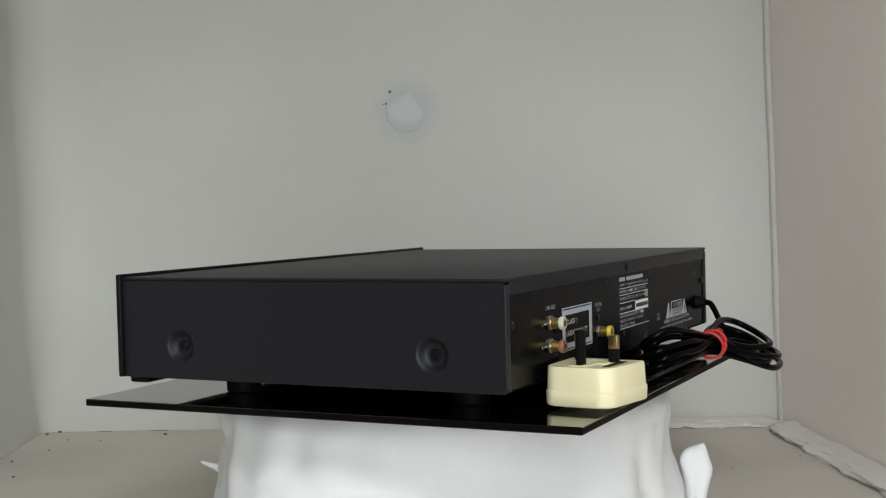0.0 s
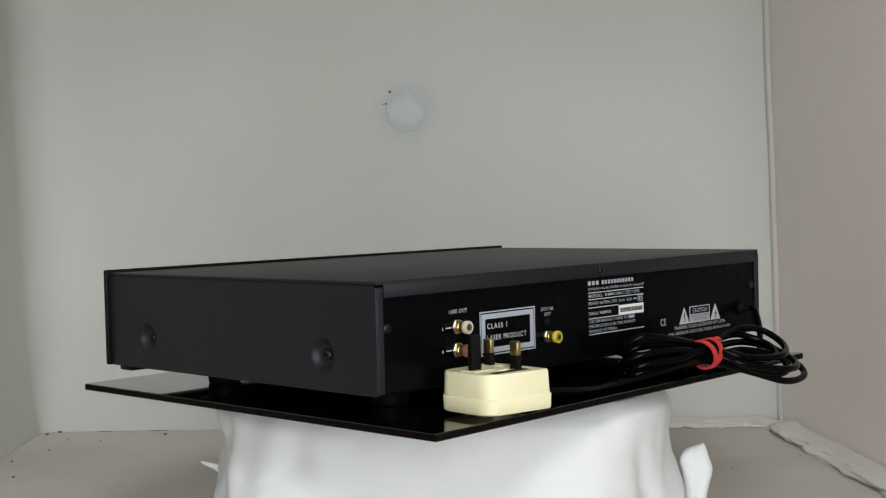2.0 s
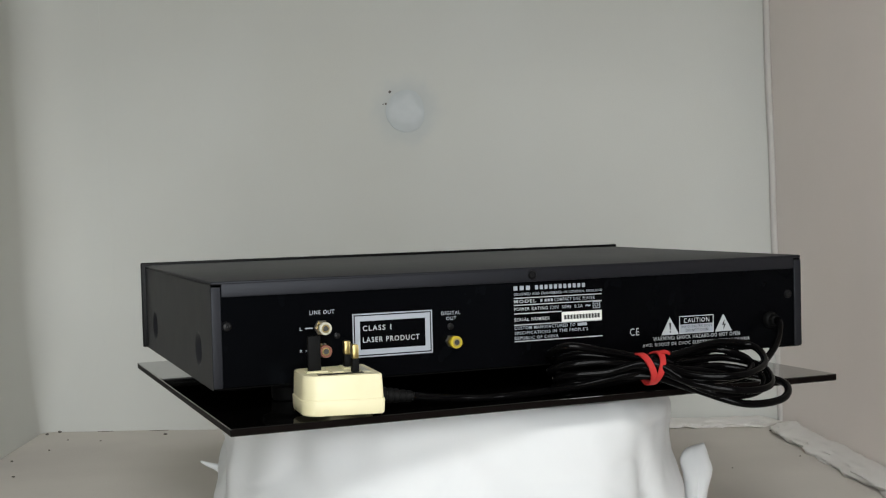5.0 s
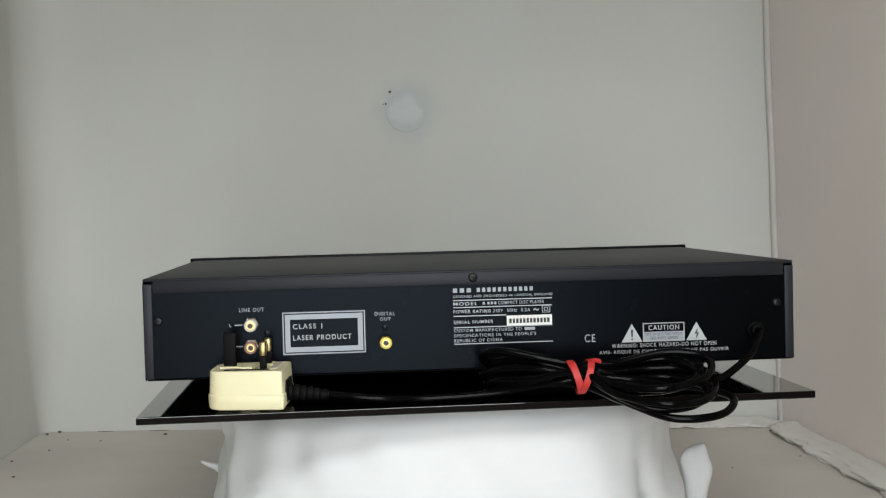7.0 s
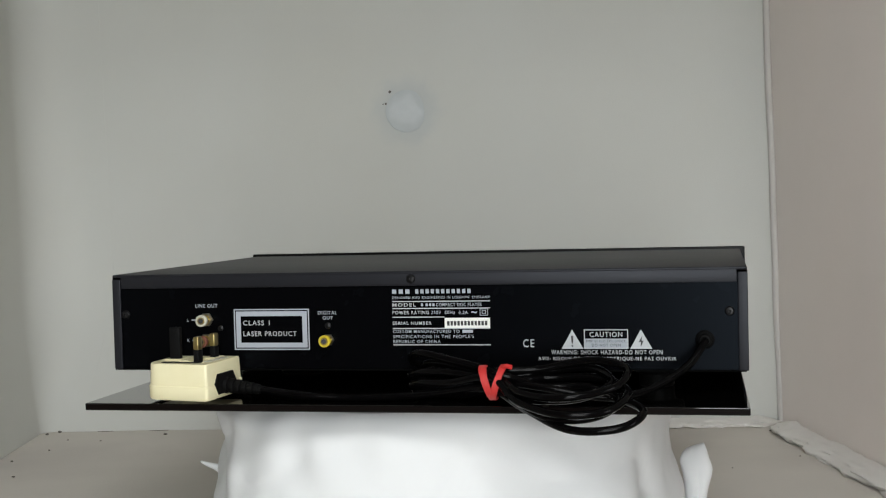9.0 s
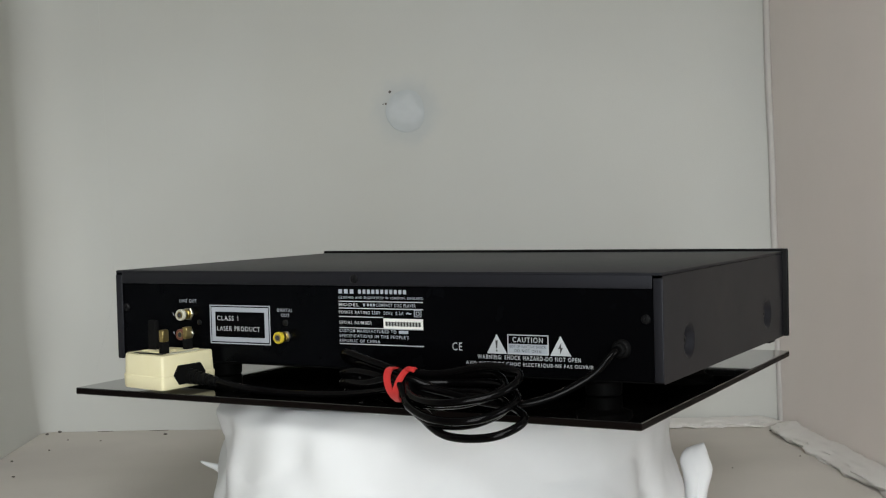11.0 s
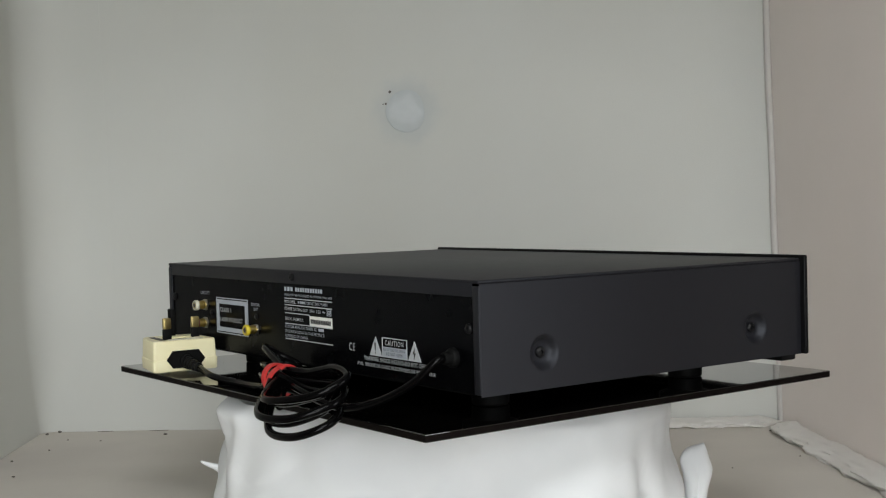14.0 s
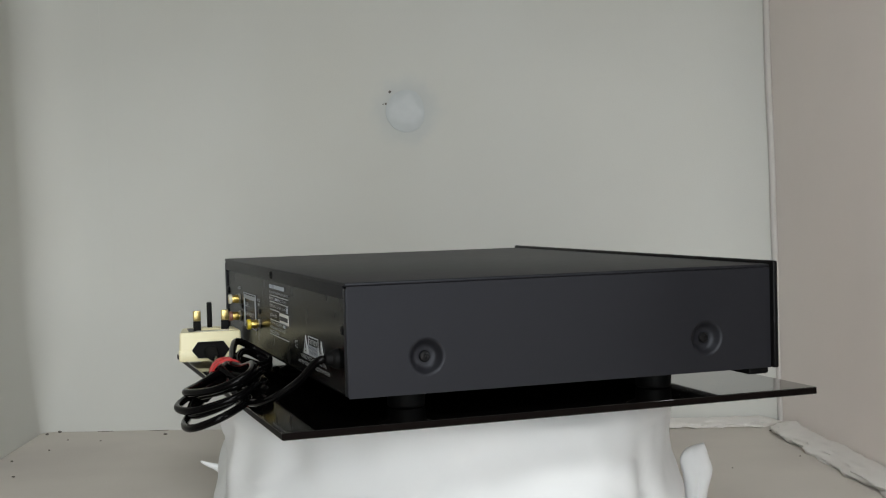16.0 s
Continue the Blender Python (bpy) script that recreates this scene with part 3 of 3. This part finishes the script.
    text(pl, "DESIGNED AND ENGINEERED IN LONDON, ENGLAND", xs, 0.0563, 0.0660, 0.0680, INK_GREY)
    for z, x1 in ((0.0645, 0.0560), (0.0598, 0.0560), (0.0540, 0.0250), (0.0464, 0.0555), (0.0354, 0.0560)):
        part("printed_rule", bar(xs, x1, z - 0.0003, z + 0.0003), INK, pl)
    text(pl, "MODEL", xs, 0.0058, 0.0611, 0.0634, INK)
    part("model_bar", merge([bar(0.0092 + i * 0.0023, 0.0092 + i * 0.0023 + 0.0014, 0.0613, 0.0631) for i in (0, 1.4, 2.4, 3.4)]), INK_GREY, pl)
    text(pl, "COMPACT DISC PLAYER", 0.0196, 0.0505, 0.0611, 0.0634, INK_GREY)
    text(pl, "POWER RATING", xs, 0.0145, 0.0559, 0.0582, INK)
    text(pl, "230V  50Hz  0.2A", 0.0160, 0.0410, 0.0559, 0.0582, INK_GREY)
    part("double_square", merge([frame_bars(0.0490, 0.0545, 0.0548, 0.0594, 0.0004), frame_bars(0.0504, 0.0531, 0.0559, 0.0583, 0.0004)]), INK_GREY, pl)
    text(pl, "~", 0.0432, 0.0470, 0.0562, 0.0578, INK_GREY)
    text(pl, "SERIAL NUMBER", xs, 0.0160, 0.0489, 0.0511, INK)
    st = part("serial_sticker", bar(0.0251, 0.0557, 0.0462, 0.0534, -0.14072), STICKER, pl, "white paper sticker with dark print")
    part("serial_print", merge([bar(0.0268 + i * 0.00232, 0.0268 + i * 0.00232 + 0.0016, 0.0483, 0.0513, -0.1410) for i in range(12)]), DARK_INK, st)
    text(pl, "CUSTOM MANUFACTURED TO", xs, 0.0350, 0.0433, 0.0455, INK_GREY)
    part("maker_bar", bar(0.0370, 0.0440, 0.0434, 0.0454), INK_GREY, pl)
    text(pl, "SPECIFICATIONS IN THE PEOPLE'S", xs, 0.0447, 0.0399, 0.0421, INK_GREY)
    text(pl, "REPUBLIC OF CHINA", xs, 0.0221, 0.0365, 0.0387, INK_GREY)
    text(pl, "CE", 0.0775, 0.0847, 0.0338, 0.0390, INK, bold=0.0)
    for x, zig in ((0.1098, False), (0.1541, True)):
        tri = part("warning_triangle", prism([(x - 0.0071, 0.0327), (x + 0.0071, 0.0327), (x, 0.0451)], -0.1408, -0.1404), INK, pl, "white warning triangle")
        if zig:
            part("bolt_mark", prism([(x + 0.0008, 0.0412), (x - 0.0016, 0.0370), (x, 0.0373), (x - 0.0004, 0.0337), (x + 0.0018, 0.0380), (x + 0.0003, 0.0378)], -0.1411, -0.1409), DARK_INK, tri)
        else:
            part("exclamation_mark", merge([prism([(x - 0.0008, 0.0412), (x + 0.0008, 0.0412), (x + 0.0004, 0.0362), (x - 0.0004, 0.0362)], -0.1411, -0.1409), bar(x - 0.0005, x + 0.0005, 0.0342, 0.0352, -0.1411)]), DARK_INK, tri)
    part("caution_frame", frame_bars(0.1174, 0.1459, 0.0327, 0.0453, 0.0006), INK, pl)
    text(pl, "CAUTION", 0.1211, 0.1422, 0.0404, 0.0437, INK)
    cb = part("caution_box", bar(0.1181, 0.1452, 0.0333, 0.0393, -0.14073), INK_GREY, pl)
    text(cb, "RISK OF ELECTRIC SHOCK", 0.1190, 0.1443, 0.0369, 0.0387, DARK_INK, -0.1410)
    text(cb, "DO NOT OPEN", 0.1225, 0.1410, 0.0341, 0.0361, DARK_INK, -0.1410)
    text(pl, "WARNING: SHOCK HAZARD-DO NOT OPEN", 0.0959, 0.1676, 0.0291, 0.0319, INK)
    text(pl, "AVIS: RISQUE DE CHOC ELECTRIQUE-NE PAS OUVRIR", 0.0873, 0.1762, 0.0248, 0.0275, INK)
    part("cord_bushing", lathe([(0.0060, 0.0), (0.0060, 0.002), (0.0052, 0.0036), (0.0044, 0.0040), (0.0038, 0.0075), (0.0032, 0.0080)], (0.1944, -0.1400, 0.0386), "y", 24), RUBBER, pl, "black plastic cord bushing", True)
    return pl


player = cd_player()

# ---- power cord with its plug ----
KNOT = Vector((0.0655, -0.1845, 0.0180))


def plug(cord):
    """A three-pin plug lying on its back with the pins upward, cord end towards +x."""
    cx, cy, z0 = -0.1437, -0.1680, 0.0017
    turn = Matrix.Translation((cx, cy, z0)) @ Matrix.Rotation(radians(-4.5), 4, "Z")
    bm = bmesh.new()
    outline = []
    hx, hy = 0.0246, 0.0262
    for px, py, r in ((hx, -hy, 0.0020), (hx, hy, 0.0020), (-hx, hy * 0.92, 0.0095), (-hx, -hy * 0.86, 0.011)):
        sx, sy = math.copysign(1, px), math.copysign(1, py)
        a0 = math.degrees(math.atan2(sy, sx)) - 45
        for k in range(7):
            a = radians(a0 + 15 * k)
            outline.append((px - sx * r + r * math.cos(a), py - sy * r + r * math.sin(a)))
    levels = ((0.0, 0.25), (0.0020, 0.34), (0.0029, 0.955), (0.0038, 0.985), (0.0118, 1.0), (0.0121, 0.992), (0.0124, 0.972), (0.0258, 0.950), (0.0268, 0.932))
    rings = [[bm.verts.new((x * s, y * s, z)) for x, y in outline] for z, s in levels]
    m = len(outline)
    for a, b in zip(rings, rings[1:]):
        for i in range(m):
            bm.faces.new((a[i], a[(i + 1) % m], b[(i + 1) % m], b[i]))
    bm.faces.new(rings[0])
    bm.faces.new(rings[-1])
    bmesh.ops.transform(bm, matrix=turn, verts=bm.verts)
    body = part("plug", bm, CREAM, cord, "cream plastic three-pin plug, pins upward", True)
    # dark openings and fuse holder on the pin side
    for x0, x1, y0, y1, z1, mat in ((-0.0140, 0.0140, -0.0170, -0.0122, 0.0271, FRONT), (-0.0185, -0.0055, -0.0042, 0.0078, 0.0276, CREAM),
                                    (-0.0040, 0.0030, -0.0100, 0.0118, 0.0278, CREAM), (0.0060, 0.0140, 0.0048, 0.0203, 0.0276, CREAM), (0.0145, 0.0190, -0.0110, 0.0160, 0.0274, PALE)):
        b = box(x0, x1, y0, y1, 0.0264, z1, 0.0002)
        bmesh.ops.transform(b, matrix=turn, verts=b.verts)
        part("slot" if mat is FRONT else "raised_rib", b, mat, body)
    # pins: earth, then the two sleeved ones
    b = box(-0.0168, -0.0088, 0.0000, 0.0040, 0.0260, 0.0488, 0.0009)
    bmesh.ops.transform(b, matrix=turn, verts=b.verts)
    part("earth_pin", b, RUBBER, body, "dark long earth pin", True)
    for y in (-0.0098, 0.0132):
        b = box(0.0080, 0.0120, y - 0.0032, y + 0.0032, 0.0260, 0.0350, 0.0005)
        bmesh.ops.transform(b, matrix=turn, verts=b.verts)
        part("sleeve", b, RUBBER, body, "black sleeve of a pin", True)
        b = box(0.0080, 0.0120, y - 0.0032, y + 0.0032, 0.0350, 0.0437, 0.0009)
        bmesh.ops.transform(b, matrix=turn, verts=b.verts)
        part("pin", b, BRASS, body, "brass pin", True)
    # six-sided cord grip in the end face
    pts = [(-0.0155, 0.0120), (-0.0105, 0.0055), (0.0105, 0.0055), (0.0155, 0.0120), (0.0105, 0.0190), (-0.0105, 0.0190)]
    g = bmesh.new()
    a = [g.verts.new((0.0215, y, z)) for y, z in pts]
    c = [g.verts.new((0.0250, y, z)) for y, z in pts]
    g.faces.new(a)
    g.faces.new(c)
    for i in range(6):
        g.faces.new((a[i], a[(i + 1) % 6], c[(i + 1) % 6], c[i]))
    bmesh.ops.transform(g, matrix=turn, verts=g.verts)
    part("cord_grip", g, RUBBER, body, "black six-sided cord grip")
    end = turn @ Vector((0.0235, 0, 0.0105))
    profile = [(0.0046, 0.0)]
    for k in range(6):
        profile += [(0.0056 - 0.0004 * k, 0.0043 * k + 0.0006), (0.0056 - 0.0004 * k, 0.0043 * k + 0.0030), (0.0042 - 0.0003 * k, 0.0043 * k + 0.0036)]
    profile.append((0.0027, 0.0262))
    relief = lathe(profile, end, "x", 16)
    bmesh.ops.rotate(relief, verts=relief.verts, cent=end, matrix=Matrix.Rotation(math.atan2(0.003, 0.026), 3, "Y"))
    part("strain_relief", relief, RUBBER, cord, "black moulded strain relief", True)
    return end + Vector((0.026, 0.0, -0.003))


def band(line, closed, across=Vector((1, 0, 0)), thick=0.0007):
    """A flat ribbon through (middle, outward, half width)."""
    bm = bmesh.new()
    rings = [[bm.verts.new(m + across * (w * a) + o * (thick * b)) for a, b in ((-1, 0), (-0.9, 1), (0.9, 1), (1, 0), (0.9, -1), (-0.9, -1))] for m, o, w in line]
    for a, b in list(zip(rings, rings[1:])) + ([(rings[-1], rings[0])] if closed else []):
        for k in range(6):
            bm.faces.new((a[k], a[(k + 1) % 6], b[(k + 1) % 6], b[k]))
    if not closed:
        bm.faces.new(rings[0])
        bm.faces.new(rings[-1])
    return bm


def power_cord():
    cord = thing("power_cord", (0.0655, -0.1755, 0.0016), "coiled black mains cord with cream plug on glass", "power cord")
    start = plug(cord)
    R = 0.0025
    # each turn: through the tie, out along the back of its lobe, round the end and home along the front, then the other lobe
    turns = (
        ((0.0, -0.003, -0.006), ((0.100, -0.180, 0.0085), (0.138, -0.186, 0.0080), (0.1585, -0.204, 0.0030), (0.146, -0.2205, -0.0045), (0.116, -0.2215, -0.0055), (0.088, -0.2060, 0.0040)),
         ((0.040, -0.178, 0.0110), (0.017, -0.170, 0.0085), (0.009, -0.160, 0.0060), (0.020, -0.152, 0.0045), (0.042, -0.166, 0.0060))),
        ((0.001, -0.005, -0.001), ((0.098, -0.176, 0.0185), (0.130, -0.178, 0.0190), (0.1490, -0.194, 0.0130), (0.138, -0.2180, 0.0050), (0.112, -0.2255, 0.0040), (0.085, -0.2110, 0.0085)),
         ((0.038, -0.181, 0.0225), (0.015, -0.172, 0.0215), (0.006, -0.160, 0.0170), (0.017, -0.150, 0.0130), (0.042, -0.164, 0.0125))),
        ((0.0, 0.000, 0.005), ((0.092, -0.180, 0.0245), (0.124, -0.179, 0.0300), (0.1475, -0.186, 0.0265), (0.142, -0.2060, 0.0175), (0.113, -0.2200, 0.0130), (0.085, -0.2070, 0.0140)),
         ((0.036, -0.177, 0.0300), (0.014, -0.170, 0.0335), (0.0065, -0.157, 0.0270), (0.020, -0.148, 0.0195), (0.044, -0.167, 0.0180))),
        ((0.002, 0.004, 0.000), ((0.100, -0.174, 0.0230), (0.126, -0.176, 0.0250), (0.1390, -0.192, 0.0185), (0.124, -0.2100, 0.0120), (0.098, -0.2090, 0.0095), (0.080, -0.1980, 0.0120)),
         ((0.042, -0.175, 0.0250), (0.022, -0.166, 0.0270), (0.013, -0.156, 0.0220), (0.025, -0.149, 0.0165), (0.046, -0.164, 0.0155))),
        ((-0.001, -0.007, 0.003), ((0.094, -0.183, 0.0145), (0.124, -0.182, 0.0140), (0.1440, -0.199, 0.0085), (0.131, -0.2150, 0.0010), (0.106, -0.2170, 0.0000), (0.084, -0.2080, 0.0080)),
         ((0.037, -0.183, 0.0165), (0.016, -0.174, 0.0150), (0.008, -0.164, 0.0115), (0.019, -0.155, 0.0085), (0.043, -0.168, 0.0095))),
    )
    for shift, right, left in turns:
        centre = KNOT + Vector(shift)
        line = glide([centre + Vector((0.004, 0.001, 0.001)), *right, centre, *left], 12, True)
        part("cable_loop", tube(line, R, 12, True), CABLE, cord, "black vinyl cable loop", True)
    run = glide([start, start + Vector((0.030, -0.004, -0.003)), (-0.030, -0.170, 0.0043), (0.015, -0.174, 0.0070), KNOT + Vector((-0.012, 0.001, -0.004)), KNOT + Vector((0.004, -0.002, -0.003)),
                 (0.100, -0.206, 0.006)], 10)
    part("plug_cable", tube(run, R, 10), CABLE, cord, "black vinyl cable", True)
    lead = glide([(0.1944, -0.1465, 0.0386), (0.1935, -0.1530, 0.0370), (0.1830, -0.1630, 0.0240), (0.1600, -0.1760, 0.0115), (0.1350, -0.1860, 0.0080), (0.1000, -0.1900, 0.0140), KNOT], 10)
    part("player_cable", tube(lead, R, 10), CABLE, cord, "black vinyl cable", True)
    # red ribbon tied round the waist of the coil, with one short tail
    ribbon = []
    for off, tilt, girth in ((-0.0032, -0.0034, 1.0), (0.0032, 0.0036, 1.04)):
        ring = []
        for i in range(40):
            a = 2 * math.pi * i / 40
            c, s = math.cos(a), math.sin(a)
            out = Vector((0, -c, s))
            mid = KNOT + Vector((off + tilt * s, -0.0104 * girth * c - 0.0018, 0.0100 * girth * s - 0.0008))
            half = 0.0024 * (1 + 0.18 * noise.noise(Vector((c, s, off * 300))))
            ring.append((mid, out, half))
        ribbon.append(band(ring, True))
    tail = glide([KNOT + Vector((0.006, -0.006, 0.0095)), KNOT + Vector((0.009, -0.0070, 0.0100)), KNOT + Vector((0.0125, -0.0065, 0.0090))], 6)
    ribbon.append(band([(p, Vector((0, -0.5, 0.85)), 0.0016) for p in tail], False, Vector((0, 0.85, 0.5))))
    part("red_tie", merge(ribbon), TIE, cord, "red ribbon tied round the coil", True)
    return cord


cord = power_cord()


def motions():
    """The turntable turns at an even pace."""
    turning = [(disc, BASE[disc.name]), (plate, BASE[plate.name]), (player, BASE[player.name]), (cord, BASE[cord.name])]
    for ob, base in turning:
        rows = []
        for i in range(33):
            t = i / 2
            rows.append((t, pose(0, 0, ZP, 0, 0, 63.17 - 8.399 * t) @ Matrix.Translation(base)))
        walk(ob, rows)


motions()
